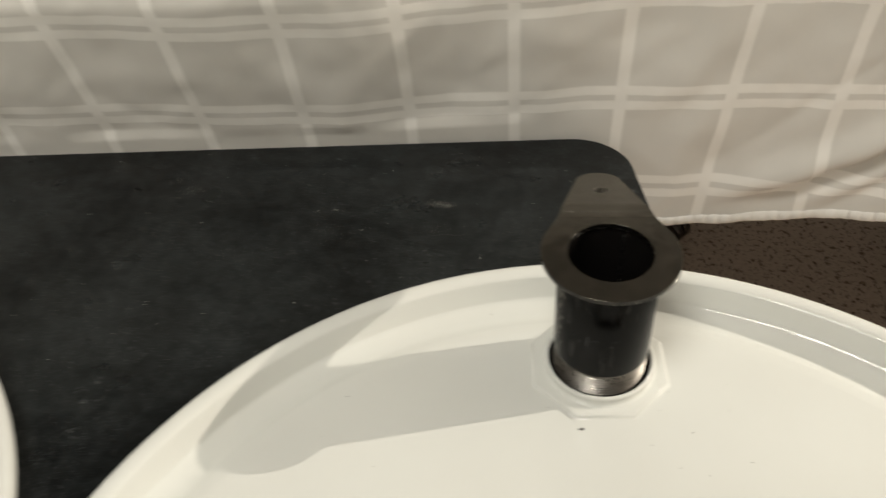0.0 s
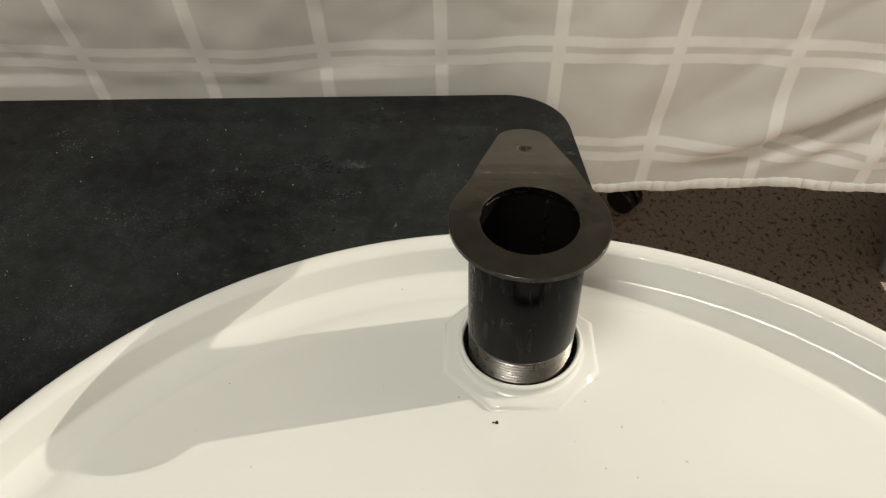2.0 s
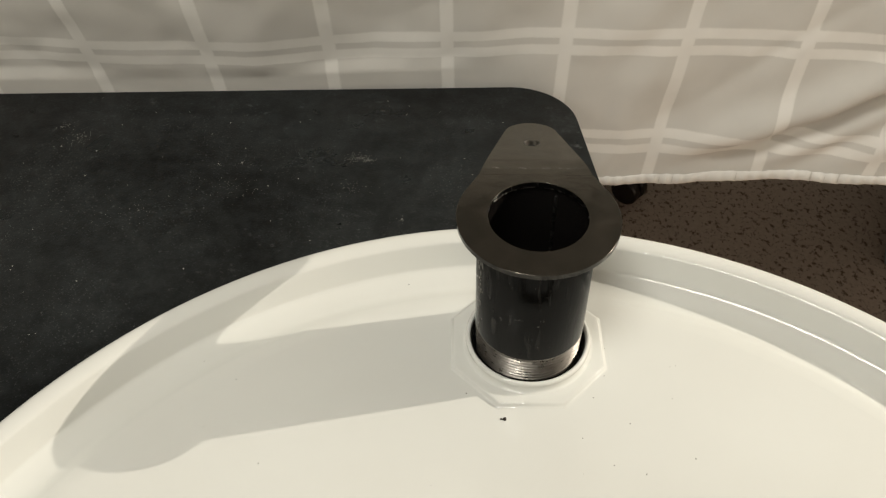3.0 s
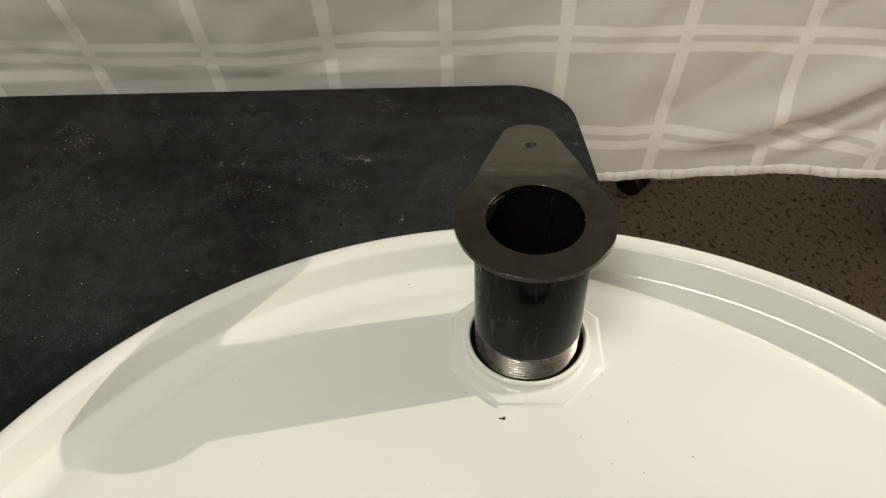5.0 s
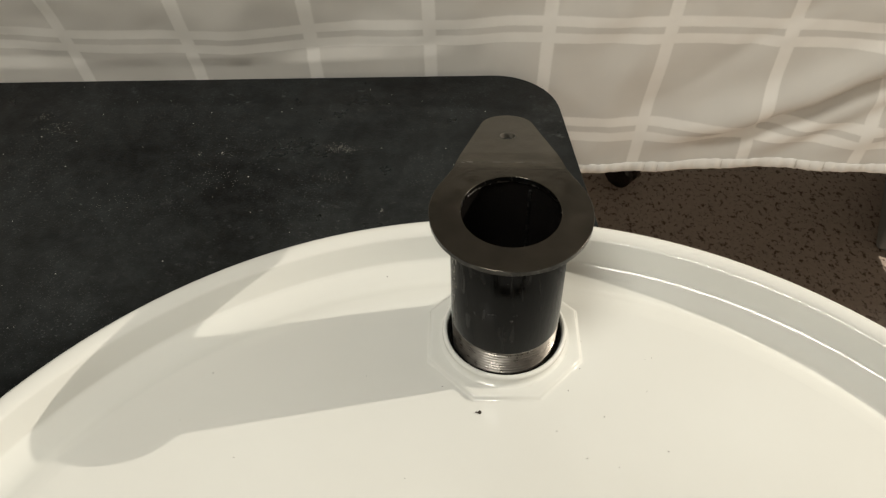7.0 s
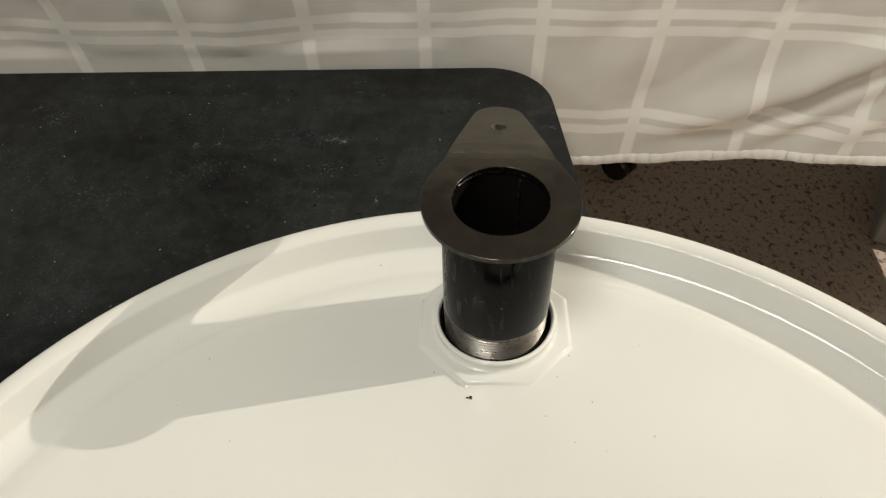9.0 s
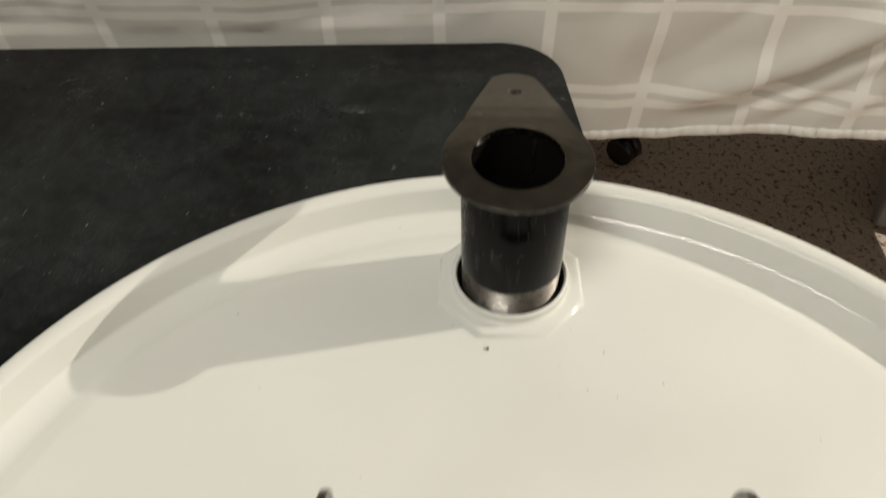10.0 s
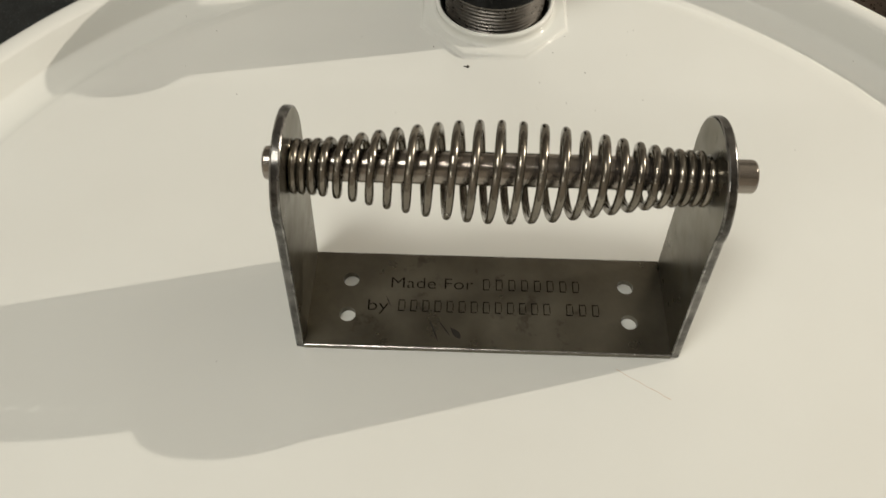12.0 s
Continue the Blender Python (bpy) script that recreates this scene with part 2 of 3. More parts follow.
def tube(points, radius, sides=10, outward=None):
    bm = bmesh.new()
    rings = []
    n = len(points)
    for i, p in enumerate(points):
        d = (points[min(i + 1, n - 1)] - points[max(i - 1, 0)]).normalized()
        side = d.cross(Vector((0, 0, 1)))
        side = side.normalized() if side.length > 1e-4 else Vector((0, 1, 0))
        if outward:
            side = outward[i]
        elif rings and side.dot(last) < 0:
            side = -side
        last = side
        up = side.cross(d)
        rings.append([bm.verts.new(p + radius * (math.cos(2 * math.pi * k / sides) * side + math.sin(2 * math.pi * k / sides) * up)) for k in range(sides)])
    for a, b in zip(rings, rings[1:]):
        for k in range(sides):
            bm.faces.new((a[k], a[(k + 1) % sides], b[(k + 1) % sides], b[k]))
    for r in (rings[0], rings[-1]):
        bm.faces.new(r)
    return bm


def cylinder(p, q, radius, sides=40):
    return tube([Vector(p), Vector(q)], radius, sides)


# ---- room ----
def slab(name, bm, mat, label, category):
    ob = new(name, mesh_of(name, bm, mat))
    return tagged(ob, label, category, kind="structure")


slab("floor", box(-3.5, 3.5, -2.5, 5.1, -0.1, 0.0), FLOOR, "brown-grey floor covering with small dark flecks", "floor")
slab("ceiling", box(-3.5, 3.5, -2.5, 5.1, 2.6, 2.7), CEILING, "plain light grey painted ceiling above the room", "ceiling")
slab("wall_north", box(-3.5, 3.5, 5.1, 5.2, 0, 2.6), WALL, "plain grey painted wall", "wall")
slab("wall_south", box(-3.5, 3.5, -2.6, -2.5, 0, 2.6), PALE_WALL, "plain warm white painted wall", "wall")
slab("wall_east", box(3.5, 3.6, -2.5, 5.1, 0, 2.6), WALL, "plain grey painted wall", "wall")
slab("wall_west", box(-3.6, -3.5, -2.5, 5.1, 0, 2.6), PALE_WALL, "plain warm white painted wall", "wall")


# ---- black table ----
def corner(p, a, b, r, n=14):
    """A rounded corner at p between the ways a (coming in) and b (going out)."""
    p, a, b = Vector(p), Vector(a).normalized(), Vector(b).normalized()
    half = math.acos(max(-1, min(1, (-a).dot(b)))) / 2
    t = r / math.tan(half)
    mid = p + ((-a) + b).normalized() * (r / math.sin(half))
    s, e = p - a * t - mid, p + b * t - mid
    turn = s.angle_signed(e)
    out = []
    for i in range(n):
        w = Matrix.Rotation(-turn * i / (n - 1), 2) @ s
        out.append((mid.x + w.x, mid.y + w.y))
    return out


def black_table():
    t = thing("black_table", pose(0, 0, 0), "black plastic table with rounded corners and dusty top", "table")
    fr, fl, nl, nr = (0.0345, 0.4848), (-1.45, 0.4040), (-1.40, -0.52), (0.180, -0.44)
    pts = [Vector(p) for p in (fr, nr, nl, fl)]
    outline = []
    for i in range(4):
        outline += corner(pts[i], pts[i] - pts[i - 1], pts[(i + 1) % 4] - pts[i], 0.05)
    part("tabletop", plate([outline], TABLE, 0.032), TABLE_BLACK, t, smooth=50, bevel=0.009)
    for x, y in ((-1.3, -0.42), (-1.3, 0.31), (0.03, -0.36), (-0.06, 0.38)):
        part("leg", cylinder((x, y, 0), (x, y, TABLE - 0.032), 0.014, 20), LEG_STEEL, t)
    return t


black_table()


# ---- drum lids ----
LX, LY = 0.0012, -0.0108        # centre of the lid
PX, PY = 0.0, 0.222             # axis of the pipe


def drum_lid():
    t = thing("drum_lid", pose(LX, LY, LID), "glossy white enamelled steel drum lid with rolled rim", "drum lid", "drum lids on the table")
    bx, by = PX - LX, PY - LY
    panel_bm = plate([ring(0, 0, 0.262, 180), ring(bx, by, 0.0318, 48)], 0.0, 0.0012)
    part("panel", panel_bm, ENAMEL, t)
    rim = [(0.2620, 0.0), (0.2690, -0.0003), (0.2726, -0.0014), (0.2758, -0.0027), (0.2792, -0.0033), (0.2830, -0.0032), (0.2875, -0.0023), (0.2918, -0.0008), (0.2936, 0.0001),
           (0.2942, 0.0007), (0.2946, 0.0015), (0.2962, 0.0060), (0.2980, 0.0108), (0.2993, 0.0143), (0.2997, 0.0151), (0.3004, 0.0157), (0.3028, 0.0167), (0.3058, 0.0172),
           (0.3088, 0.0171), (0.3110, 0.0162), (0.3125, 0.0145), (0.3132, 0.0120), (0.3130, 0.0088), (0.3118, 0.0062), (0.3098, 0.0045),
           (0.3073, 0.0030), (0.3068, -0.0010), (0.3068, -0.0042), (0.3056, -0.0042), (0.3056, 0.0060), (0.2938, -0.0008), (0.2828, -0.0040), (0.2760, -0.0038), (0.2620, -0.0012)]
    part("rim", lathe(rim, 180), ENAMEL, t, "rolled white rim", smooth=60)
    steps = ((0.0432, 0.0001), (0.0426, 0.0003), (0.0421, 0.0008), (0.0417, 0.0017), (0.0412, 0.0023), (0.0405, 0.0025), (0.0385, 0.0025), (0.0340, 0.0024))
    bm = bmesh.new()
    levels = [[bm.verts.new((x, y, z)) for x, y in ring(0, 0, r / math.cos(radians(22.5)), 8, 22.5, 382.5)] for r, z in steps]
    for a, b in zip(levels, levels[1:]):
        for i in range(8):
            bm.faces.new((a[i], a[(i + 1) % 8], b[(i + 1) % 8], b[i]))
    boss = part("bung_boss", bm, ENAMEL, t, "raised white octagonal boss", smooth=36, at=pose(bx, by, 0, 0, 0, 2.4))
    collar = [(0.0364, 0.0025), (0.0352, 0.0028), (0.0345, 0.0036), (0.0342, 0.0050), (0.0343, 0.0062), (0.0346, 0.0072), (0.0345, 0.0083), (0.0339, 0.0091), (0.0330, 0.0093), (0.0322, 0.0088), (0.0318, 0.0077), (0.0315, -0.0040)]
    part("bung_collar", lathe(collar, 72), ENAMEL, boss, "white rolled bung collar", smooth=70)
    liner = [(0.0318, 0.0072), (0.0313, 0.0079), (0.0307, 0.0078), (0.0304, 0.0070), (0.0302, -0.0030)]
    part("bung_liner", lathe(liner, 72), CUT_EDGE, boss, "dark metal liner inside the collar", smooth=60)
    return t


lid = drum_lid()
other = copy_thing(lid, pose(-0.622, -0.022, LID, 0, 0, 100))
tagged(other, "white enamelled drum lid lying beside the fitted lid")


# grit on the panel, as it lies there
def grit(spots, size, mat, name, label, z):
    bm = bmesh.new()
    rng = random.Random(4)
    for x, y in spots:
        s = size * rng.uniform(0.6, 1.3)
        m = Matrix.LocRotScale((x, y, z), Euler((0, 0, rng.uniform(0, 6))), (s * rng.uniform(0.8, 1.6), s, s * 0.3))
        bmesh.ops.create_icosphere(bm, subdivisions=1, radius=1, matrix=m)
    return tagged(new(name, mesh_of(name, bm, mat, 0)), label, "grit", kind="stuff")


rng = random.Random(11)
spots = [(-0.1801, 0.2017), (-0.1692, 0.1598), (-0.1591, 0.1901), (0.0813, 0.2104), (0.0778, 0.2092), (0.0526, 0.172), (0.0276, 0.1622), (0.0576, 0.1432),
         (-0.0329, 0.1869), (0.0431, 0.2205), (0.0416, 0.2017), (-0.1357, 0.14), (-0.0706, 0.2641), (0.0347, 0.1872), (0.2025, 0.194), (-0.107, -0.02)]
spots += [(0.02 + rng.uniform(-0.12, 0.16), 0.13 + rng.uniform(-0.1, 0.1)) for _ in range(12)]
grit(spots, 0.00027, SPECK, "grit", "tiny dark grit specks on the white lid", LID + 0.0001)
grit([(-0.0142, 0.1716), (-0.0131, 0.1714), (-0.0122, 0.1717)], 0.00075, SPECK, "paint_chip", "small dark chip lying on the white lid", LID + 0.0003)
spots = [(rng.uniform(-0.42, 0.03), rng.uniform(0.20, 0.47)) for _ in range(80)]
spots = [p for p in spots if math.hypot(p[0] - LX, p[1] - LY) > 0.312 and p[0] < 0.03]
spots += [(-0.202, 0.3808), (-0.2183, 0.3784), (-0.3326, 0.4053), (-0.1182, 0.3897), (-0.1776, 0.356), (-0.0809, 0.3258)] * 2
crumbs = list(spots)
spots = []
for cx, cy, lx, ly, count in ((-0.1182, 0.3897, 0.0060, 0.0026, 60), (-0.1110, 0.3865, 0.0020, 0.0008, 18), (-0.3326, 0.4053, 0.0070, 0.0045, 46), (-0.3480, 0.4190, 0.0030, 0.0020, 14), (-0.1182, 0.3560, 0.0090, 0.0040, 26),
                              (-0.2000, 0.3500, 0.0160, 0.0090, 34), (-0.2183, 0.3784, 0.0012, 0.0020, 9), (-0.2020, 0.3808, 0.0011, 0.0011, 9), (-0.0809, 0.3258, 0.0011, 0.0022, 8), (-0.2700, 0.3300, 0.0180, 0.0100, 24)):
    spots += [(rng.gauss(cx, lx), rng.gauss(cy, ly)) for _ in range(count * 3)]
grit(spots, 0.00013, DUST, "chalk_smear", "faint chalky smears on the black tabletop", TABLE + 0.00005)
grit(crumbs, 0.00036, DUST, "dust", "pale dust crumbs scattered on the black tabletop", TABLE + 0.0002)


# ---- pipe with flange ----
def vent_pipe():
    t = thing("vent_pipe", pose(PX, PY, LID), "short black threaded steel pipe standing in the lid", "pipe")
    outer = [(0.0262, 0.0966), (0.0289, 0.0966), (0.0294, 0.0960), (0.0294, 0.0240)]
    part("tube", lathe(outer + [(0.0294, 0.0236), (0.0262, 0.0236), (0.0262, 0.0966)], 72), PIPE_BLACK, t, smooth=40)
    inner = [(0.0261, 0.0966), (0.0261, -0.0035), (0.0280, -0.0035)]
    part("bore", lathe(inner, 72), BORE, t)
    part("bore_lip", lathe([(0.0262, 0.0955), (0.0252, 0.0954), (0.0249, 0.0951), (0.0251, 0.0946), (0.0261, 0.0941)], 72), LIP_STEEL, t, "dull inner edge of the pipe", smooth=50)
    part("weld_seam", tube([Vector((0.010, 0.0238, 0.09)), Vector((0.010, 0.0238, -0.003))], 0.0008, 8), LIP_STEEL, t)
    thread = [(0.0262, 0.0236), (0.0293, 0.0236)]
    z, r = 0.0228, 0.0293
    while z > -0.002:
        thread += [(r, z), (r, z - 0.0004), (r - 0.0017, z - 0.0014)]
        z -= 0.0024
        r -= 0.00007
    thread += [(0.0262, -0.0036)]
    scuffs = bmesh.new()
    rnd = random.Random(21)
    for _ in range(60):
        a, z = radians(rnd.gauss(202, 4)), rnd.uniform(0.026, 0.092)
        m = Matrix.LocRotScale((0.0294 * math.cos(a), 0.0294 * math.sin(a), z), Euler((0, 0, a)), (0.0003, rnd.uniform(0.0003, 0.0008), rnd.uniform(0.0006, 0.0032)))
        bmesh.ops.create_cube(scuffs, size=1, matrix=m)
    tagged(part("edge_scuffs", scuffs, SCUFF_STEEL, t, "pale scuffs where the lacquer is rubbed off"), kind="stuff")
    part("thread", lathe(thread, 72), THREAD_STEEL, t, "bright cut steel thread", smooth=12)
    return t


vent_pipe()


def flange():
    """A ring with a lug for a pivot, the lug bent down in a soft curve."""
    t = thing("damper_flange", pose(PX, PY, LID + 0.0990, 0, 0, 1.2), "dark steel flange with bent lug lying on the pipe", "flange")
    thick, y0, y1, slope = 0.0028, 0.0310, 0.0450, math.tan(radians(15))

    def half(y):
        return 0.0282 - (y - y0) * 0.272

    def drop(y):
        k = max(0.0, min(1.0, (y - y0) / (y1 - y0)))
        return -slope * ((y1 - y0) * k * k / 2 + max(0.0, y - y1))

    outline = ring(0, 0, 0.0395, 60, 155, 385, True) + [(half(y0), y0), (-half(y0), y0)]
    disc = part("ring", plate([outline, ring(0, 0, 0.0242, 64)], 0.0, thick), FLANGE_STEEL, t, bevel=0.0002, smooth=30)
    # side faces get a darker colour to hold down the lid's reflection in them
    disc.data.materials.append(CUT_EDGE)
    for p in disc.data.polygons:
        p.material_index = int(abs(p.normal.z) < 0.5)
    bend = bmesh.new()
    rows = []
    for k in range(13):
        y = y0 - 0.0012 + (y1 - y0 + 0.0012) * k / 12
        w, z = half(y), drop(y) + 0.00004
        rows.append([bend.verts.new(p) for p in ((-w, y, z), (w, y, z), (w, y, z - thick), (-w, y, z - thick))])
    for a, b in zip(rows, rows[1:]):
        for i in range(4):
            bend.faces.new((a[i], a[(i + 1) % 4], b[(i + 1) % 4], b[i]))
    part("bend", bend, FLANGE_STEEL, t, "curved bend between ring and lug", smooth=30)
    top = ring(0, 0.0785, 0.0146, 25, 12, 168, True)
    lug = part("lug", plate([[(-half(y1), y1), (half(y1), y1)] + top, ring(0, 0.0655, 0.0040, 24)], 0.0, thick, lambda x, y: drop(y)), FLANGE_STEEL, t, "bent lug with a drilled hole", smooth=30)
    part("hole_edge", lathe([(0.0040, 0.0), (0.0044, 0.00012), (0.0040, -0.0027), (0.0036, -0.0026), (0.0038, -0.0002)], 24, True), SCUFF_STEEL, lug, "rubbed rim of the drilled hole", at=pose(0, 0.0655, drop(0.0655), -15, 0, 0))
    slivers = bmesh.new()
    rnd = random.Random(8)
    for k in range(44):
        x = rnd.uniform(-0.0285, 0.0285)
        y = 0.0352 + rnd.uniform(-0.0006, 0.0005)
        m = Matrix.LocRotScale((x * 0.86, y, drop(y) + 0.00003), Euler((0, 0, rnd.uniform(-0.5, 0.5))), (rnd.uniform(0.0004, 0.0016), 0.00032, 0.00012))
        bmesh.ops.create_cube(slivers, size=1, matrix=m)
    tagged(part("bend_scratches", slivers, WORN_GLINT_STEEL, t, "short pale scratches along the bend"), kind="stuff")
    return t


flange()


# ---- spring handle ----
def spring_handle():
    t = thing("spring_handle", pose(0.0064, 0.0172, LID, 0, 0, 2.7), "dark steel lid handle with coiled spring grip", "handle")
    xl, xr, hy, th, te = -0.0820, 0.0812, 0.0240, 0.003, 0.0037
    base_outline = [(xl + te, -hy), (xr - te, -hy), (xr - te, hy), (xl + te, hy)]
    holes = [ring(x, y, 0.0036, 28) for x in (-0.0613, 0.0613) for y in (-0.0085, 0.0096)]
    base = part("base", plate([base_outline] + holes, th + 0.0003, th), MILL_STEEL, t, "flat base with four round holes", smooth=None)
    # thin pale strips imitate the light caught along the base's edges
    for y in (-hy, hy):
        part("edge_glint", tube([Vector((xl + te, y, th + 0.00005)), Vector((xr - te, y, th + 0.00005))], 0.00032, 8), WORN_GLINT_STEEL, base, "pale line standing in for light on the base's edge")
    # dried dark runs on the base
    for x, y, long, wide, turn in ((-0.0235, -0.0150, 0.0062, 0.0006, 20), (-0.0140, -0.0165, 0.0036, 0.0022, 40), (-0.0190, -0.0140, 0.0050, 0.0004, 35), (-0.0440, -0.0010, 0.0032, 0.0004, 25)):
        drip = [(wide * math.sin(math.pi * min(1.0, k / 10)) * (1 if k <= 10 else 0) * (0.4 + 0.06 * k), -long * (k / 5 - 1)) for k in range(11)]
        drip += [(-x1 * 0.8, y1) for x1, y1 in reversed(drip[1:-1])]
        part("stain", plate([drip], 0.00012, 0.0001), STAIN, base, "dried dark run", smooth=None, at=pose(x, y, th + 0.0003, 0, 0, turn))
    head_y, head_z, rod_y, rod_z = 0.0048, 0.0818, 0.0054, 0.0853
    # upright ends: a tapering blade with a round head
    head = ring(head_y, head_z, 0.0243, 33, -12, 192, True)
    blade = [(-hy, 0.0004), (hy, 0.0004)] + head
    for foot, lean in ((xl + te, 2.0), (xr, -0.9)):
        bm = plate([blade, ring(rod_y, rod_z, 0.0066, 28)], 0.0, te)
        m = pose(foot, 0, 0, 0, lean, 0) @ Matrix(((0, 0, 1, 0), (1, 0, 0, 0), (0, 1, 0, 0), (0, 0, 0, 1)))
        end = part("end_plate", bm, MILL_STEEL, t, "upright dark steel end with round head", bevel=0.0008, smooth=30, at=m, worn=WORN_GLINT_STEEL)
        end.data.materials.append(RUBBED_EDGE)
        for p in end.data.polygons:
            if abs(p.normal.z) < 0.5:
                p.material_index = 2
    part("rod", cylinder((-0.0850, rod_y, rod_z + 0.0004), (0.0923, rod_y, rod_z - 0.0004), 0.0062), ROD_STEEL, t, "bright turned steel rod", bevel=0.0010, smooth=40)
    sag = pose(-0.0006, rod_y - 0.0011, -0.0004, 0, 0.45, 0)
    # barrel spring
    steps = 30
    gaps = [20, 25, 25, 35, 39, 41, 44, 47, 50, 52, 51, 52, 55, 53, 53, 52, 48, 47, 43, 42, 34, 34, 23, 27, 25]
    lows = [-0.0744]
    for g in gaps:
        lows.append(lows[-1] + g * 0.0001455)
    lows = [lows[0] - 0.0029] + lows + [lows[-1] + 0.0030]
    x0, x1 = lows[1], lows[-2]
    pts, out = [], []
    for k, (a0, a1) in enumerate(zip(lows, lows[1:])):
        for i in range(steps):
            f = i / steps
            if (k == 0 and f < 0.5) or (k == len(lows) - 2 and f > 0.5):
                continue
            x = a0 + (a1 - a0) * f
            u = max(0.0, min(1.0, (x - x0) / (x1 - x0)))
            bulge = 0.5 + 0.5 * math.cos(math.pi * min(1.0, abs(2 * u - 1) / 0.93))
            r = 0.0088 + 0.0086 * bulge ** 0.70
            a = 2 * math.pi * (f + 0.5)
            pts.append(Vector((x, r * math.sin(a), rod_z + r * math.cos(a))))
            out.append(Vector((0, math.sin(a), math.cos(a))))
    part("spring", tube(pts, 0.00158, 12, out), SPRING_STEEL, t, "barrel-shaped coil of grey spring wire", smooth=0, at=sag)

    # engraving: plain words lettered, trade names as bars
    def word(body, left, y, size, width):
        cu = bpy.data.curves.new("lettering", "FONT")
        cu.body, cu.size, cu.offset = body, size, -0.00012
        tmp = new("lettering_curve", cu)
        bpy.context.view_layer.update()
        me = bpy.data.meshes.new_from_object(tmp)
        bpy.data.objects.remove(tmp)
        span = max(v.co.x for v in me.vertices) - min(v.co.x for v in me.vertices)
        me.transform(Matrix.Diagonal((width / span, 1, 1, 1)))
        me.materials.append(INK)
        ob = new("lettering", me)
        ob.parent = base
        ob.matrix_local = pose(left, y, th + 0.00045)
        return tagged(ob, label="engraved dark lettering")

    # one plain mark for each character: an upright bar with two short cross bars
    mark = bmesh.new()
    for x0, x1, y0, y1 in ((-0.0015, -0.0011, 0, 0.0058), (-0.0011, 0.0012, 0, 0.0004), (-0.0011, 0.0012, 0.0054, 0.0058), (0.0012, 0.0015, 0.0010, 0.0048)):
        bmesh.ops.create_cube(mark, size=1, matrix=Matrix.LocRotScale(((x0 + x1) / 2, (y0 + y1) / 2, 0.00005), None, (x1 - x0, y1 - y0, 0.0001)))
    bar = mesh_of("engraved_bar", mark, INK)

    def bars(count, left, right, y):
        for k in range(count):
            ob = new("engraved_bar", bar)
            ob.parent = base
            ob.matrix_local = pose(left + (right - left) * (k + 0.5) / count, y, th + 0.00035)

    word("Made For", -0.0440, 0.0058, 0.0082, 0.0365)
    bars(8, -0.0035, 0.0420, 0.0058)
    word("by", -0.0535, -0.0062, 0.0082, 0.0090)
    bars(13, -0.0405, 0.0285, -0.0062)
    bars(3, 0.0330, 0.0500, -0.0062)
    return t


spring_handle()

# rusty scratch in the enamel
scratch = tube([Vector((0.062 + 0.022 * k / 9, -0.010 - 0.012 * k / 9 + 0.0003 * math.sin(k * 2.1), LID - 0.00004)) for k in range(10)], 0.00013, 6)
tagged(new("scratch", mesh_of("scratch", scratch, RUST, 0)), "thin rusty scratch in the white lid", "scratch")


# ---- draped table behind ----
def drape_front(u, v):
    """The hanging cloth: u along it, v up, both in flat metres."""
    x = u
    y = 0.4945 + (0.058 * u if u < 0 else -0.02 * u)
    # it leans forward over the black table's far edge
    y -= 0.30 * max(0.0, min(1.0, (0.05 - u) / 0.25)) * 0.5 * (v - 0.735 + math.sqrt((v - 0.735) ** 2 + 0.0030)) * max(0.0, min(1.0, (1.0 - v) / 0.1))
    free = max(0.25, min(1.0, (u - 0.02) / 0.08)) if v < 0.76 else 1.0
    wave = 0.0035 * math.sin(u * 21 + 0.6 + v * 4) + 0.0014 * math.sin(u * 47 + 1.9 - v * 9)
    wave += 0.0040 * noise.noise((u * 9, v * 9, 3.1)) + (0.0034 if u > 0.05 else 0.0022) * noise.noise((u * 26, v * 22, 7.7)) + 0.0009 * noise.noise((u * 70, v * 45, 1.7))
    # sharp little creases running aslant, fewer where it lies against the black table
    a, b = u * 0.8 + v * 0.6, v * 0.8 - u * 0.6
    wave += (1.35 if u > 0.05 else 0.6) * 0.0042 * max(0.0, 0.32 - abs(noise.noise((a * 7, b * 22, 11.3)))) + 0.0022 * max(0.0, 0.3 - abs(noise.noise((b * 13 + 4, a * 30, 5.9))))
    y += free * wave
    # one diagonal fold running down to the hem
    line = 0.6609 + (u - 0.1587) * 0.42 + 1.1 * max(0.0, u - 0.1587) ** 2
    d = v - line
    if u > 0.08:
        k = min(1.0, (u - 0.08) / 0.12) * max(0.0, min(1.0, (v - 0.655) / 0.03))
        y -= 0.0135 * k * math.exp(-((d - 0.022) / 0.020) ** 2)
        y += 0.0090 * k * math.exp(-((d + 0.004) / 0.012) ** 2)
        y -= 0.0014 * k * math.exp(-((d + 0.026) / 0.011) ** 2)
        if d < 0:
            y += 0.0022 * k * math.sin((u * 0.75 - v * 0.9) * 150) * min(1.0, -d / 0.02)
    x += (0.004 + 0.085 * (v - 0.79)) * max(0.0, min(1.0, u / 0.1)) * (1 if u < 0.18 else 0.6)
    return x, y


def draped_table():
    t = thing("covered_table", pose(0, 0, 0), "tall table covered by a white checked tablecloth", "table")
    top_z = 1.06
    part("tabletop", box(-0.95, 0.92, 0.515, 1.35, top_z - 0.03, top_z - 0.004), LEG_STEEL, t)
    for x, y in ((-0.88, 0.60), (0.85, 0.60), (-0.88, 1.28), (0.85, 1.28)):
        part("leg", cylinder((x, y, 0), (x, y, top_z - 0.03), 0.016, 20), LEG_STEEL, t)
    return t


draped_table()


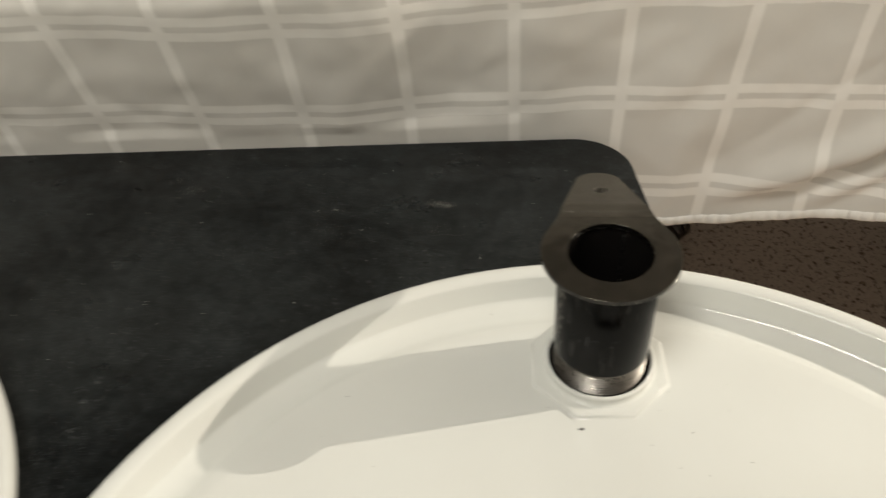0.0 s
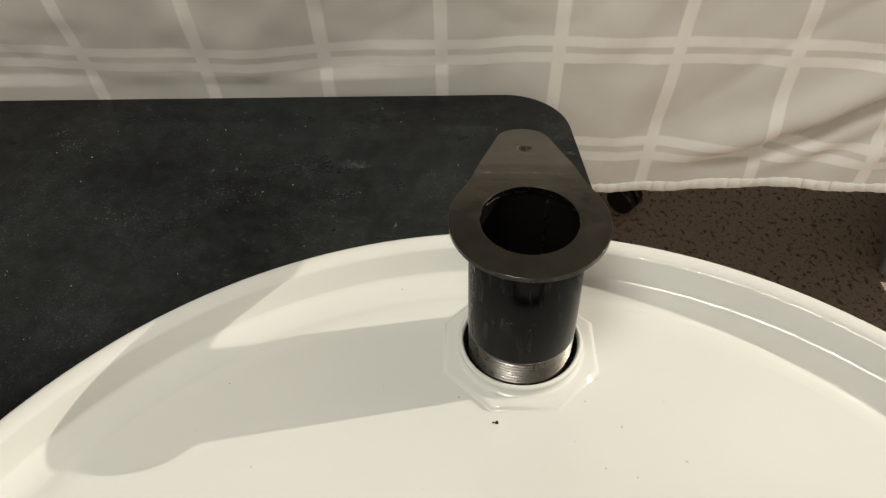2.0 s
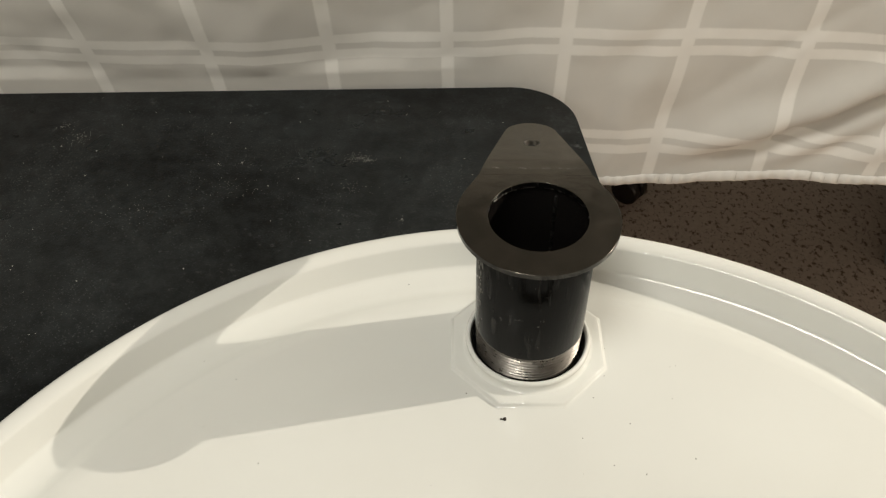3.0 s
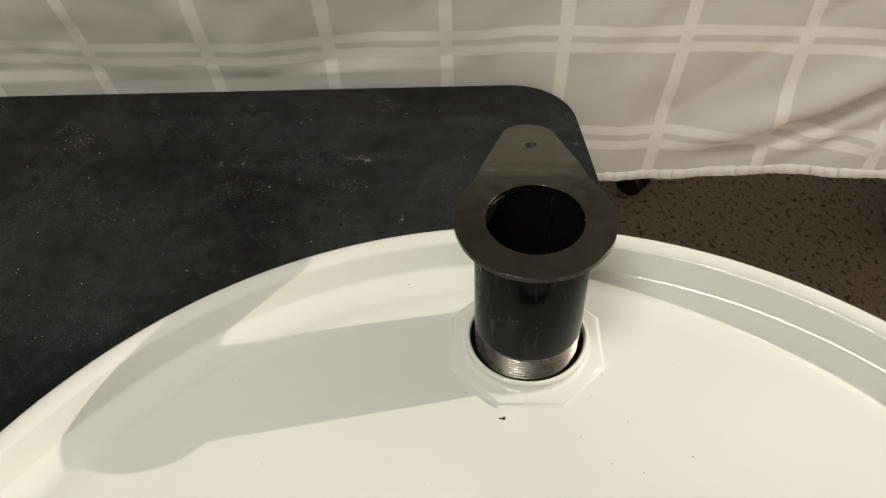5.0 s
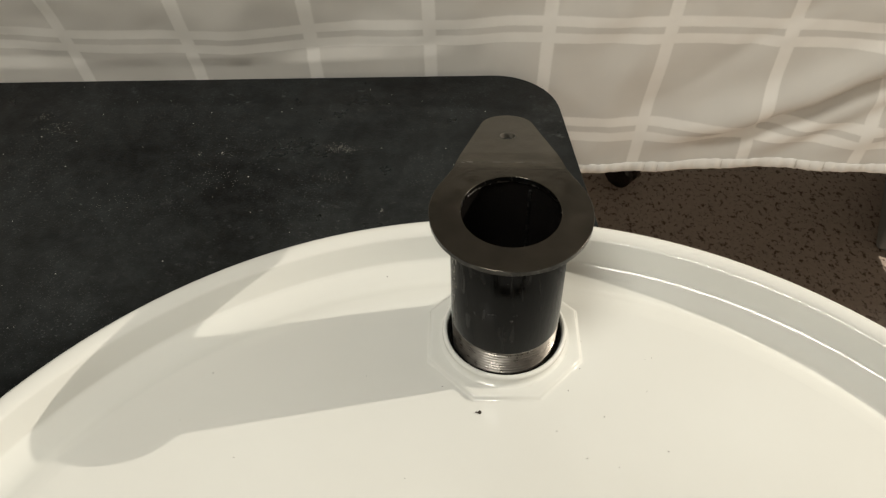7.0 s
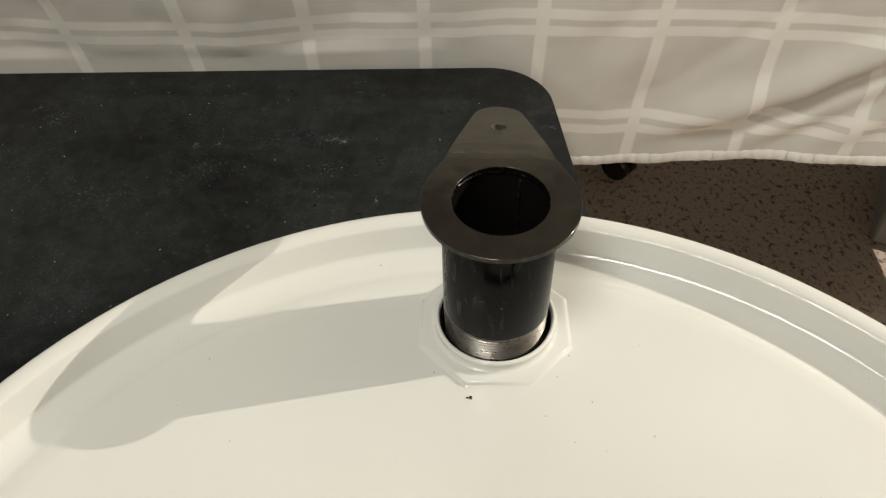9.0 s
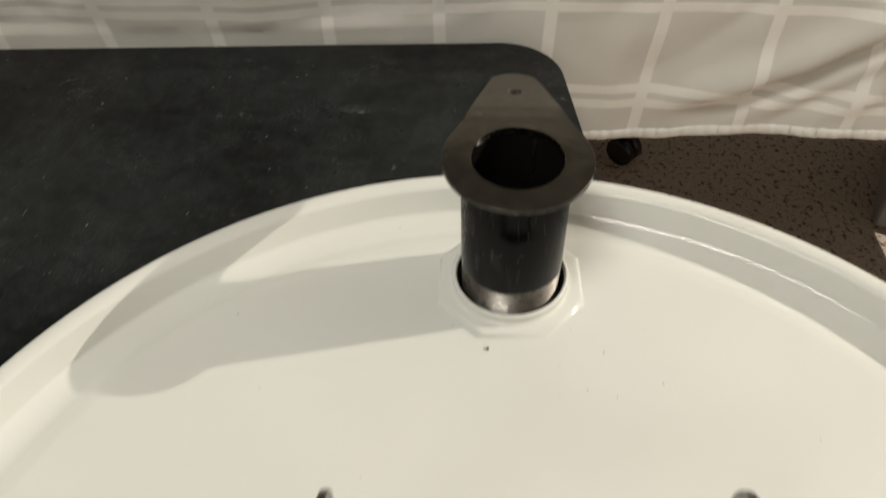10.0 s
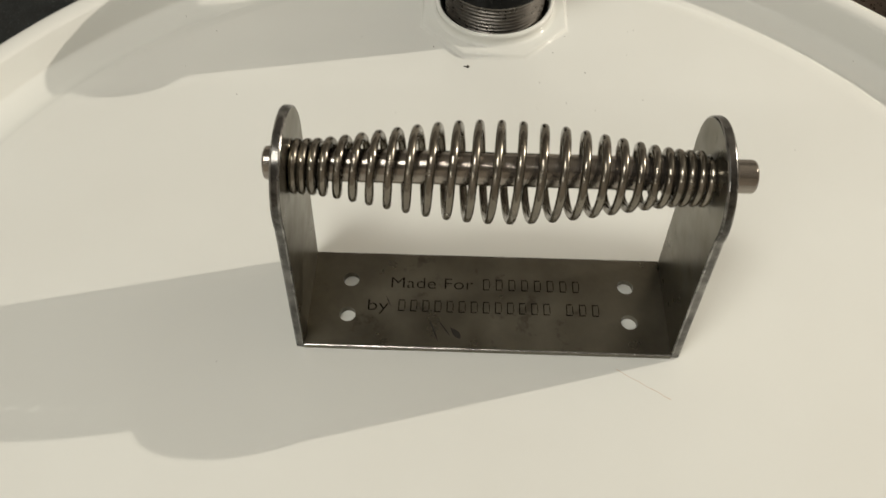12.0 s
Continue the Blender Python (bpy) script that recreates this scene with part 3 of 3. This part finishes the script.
def tablecloth():
    t = thing("tablecloth", pose(0, 0, 0), "white jacquard tablecloth with satin checks and stitched hem", "tablecloth")
    bm = bmesh.new()
    uv = bm.loops.layers.uv.new("flat")
    nu, nv = 330, 82
    u0, u1, v1, top_z = -0.97, 0.95, 1.06, 1.06
    flat = {}

    def hem(u):
        return 0.6338 + 0.0423 * min(0.6, max(0.0, u))

    grid = []
    for i in range(nu + 1):
        u = u0 + (u1 - u0) * i / nu
        col = []
        for j in range(nv + 1):
            v = hem(u) + (v1 - hem(u)) * j / nv
            x, y = drape_front(u, v)
            k = max(0.0, (v - 0.95) / 0.11)
            y = y * (1 - k) + (0.500 + (0.09 * min(u, 0.0))) * k
            p = bm.verts.new((x, y, v))
            flat[p] = (u, v - 0.03 * max(0.0, -u - 0.1))
            col.append(p)
        for m in range(1, 9):
            p = bm.verts.new((u, 0.500 + 0.109 * m + 0.09 * min(u, 0.0) * (1 - m / 8), top_z + 0.001))
            flat[p] = (u, v1 + 0.107 * m)
            col.append(p)
        grid.append(col)
    # the end that hangs lower, at the far right
    side = []
    for m in range(0, 9):
        row = []
        for j in range(13):
            y = 0.515 + 0.107 * m
            p = bm.verts.new((0.955 + 0.02 * math.sin(y * 9), y, 1.06 - (1.06 - 0.40) * j / 12))
            flat[p] = (0.95 + (1.06 - p.co.z), y)
            row.append(p)
        side.append(row)
    for g in (grid, side):
        for a, b in zip(g, g[1:]):
            for j in range(len(a) - 1):
                f = bm.faces.new((a[j], b[j], b[j + 1], a[j + 1]))
                for loop in f.loops:
                    loop[uv].uv = flat[loop.vert]
    cloth = part("cloth", bm, CLOTH, t, smooth=0)
    mod = cloth.modifiers.new("thickness", "SOLIDIFY")
    mod.thickness, mod.offset = 0.0006, 1.0
    # turned hem with its puckers
    hm = bmesh.new()
    layer = hm.loops.layers.uv.new("flat")
    rows = []
    n = 520
    for i in range(n + 1):
        u = u0 + (u1 - u0) * i / n
        pucker = 0.0012 * math.sin(u * 2 * math.pi / 0.0105) + 0.0006 * noise.noise((u * 130, 0, 0))
        row = []
        for dz, dy in ((0.0093, -0.0008), (0.0085, -0.0020 - pucker), (0.0045, -0.0024 - 1.6 * pucker), (0.0004, -0.0018 - pucker), (-0.0008, -0.0005)):
            v = hem(u) + dz
            x, y = drape_front(u, v)
            row.append(hm.verts.new((x, y + dy, v + (0.4 * pucker if dz > 0.008 or dz < 0.001 else 0))))
        rows.append((u, row))
    for (ua, a), (ub, b) in zip(rows, rows[1:]):
        for j in range(4):
            f = hm.faces.new((a[j], b[j], b[j + 1], a[j + 1]))
            for loop in f.loops:
                loop[layer].uv = (0.0315, loop.vert.co.x)
    part("hem", hm, CLOTH, t, "puckered stitched hem", smooth=0)
    return t


tablecloth()


# ---- under the covered table ----
def caster_base():
    t = thing("chair_base", pose(0.068, 1.36, 0), "dark plastic swivel chair base on twin casters", "chair base")
    part("hub", cylinder((0, 0, 0.07), (0, 0, 0.16), 0.035), CASTER, t, bevel=0.004)
    for k in range(5):
        a = radians(-41 + 72 * k)
        c, s = math.cos(a), math.sin(a)
        arm = part("arm", tube([Vector((0.02 * c, 0.02 * s, 0.115)), Vector((0.12 * c, 0.12 * s, 0.102)), Vector((0.255 * c, 0.255 * s, 0.078))], 0.017, 16), CASTER, t, bevel=0.003)
        ex, ey = 0.255 * c, 0.255 * s
        for w in (-1, 1):
            ox, oy = -s * 0.013 * w, c * 0.013 * w
            part("caster_wheel", cylinder((ex + ox - s * 0.010 * w * -1, ey + oy + c * 0.010 * w * -1, 0.030), (ex + ox - s * 0.010 * w, ey + oy + c * 0.010 * w, 0.030), 0.030), CASTER, arm, bevel=0.005)
        part("caster_stem", cylinder((ex, ey, 0.045), (ex, ey, 0.078), 0.008), CASTER, arm)
    return t


caster_base()

tote = thing("storage_box", pose(0.714, 1.0195, 0, 0, 0, -22), "grey plastic box with a lid standing on the floor", "box")
part("body", box(0, 0.36, 0, 0.26, 0, 0.20), TOTE, tote, bevel=0.008)
part("cover", box(-0.008, 0.368, -0.008, 0.268, 0.2005, 0.225), TOTE, tote, bevel=0.006)
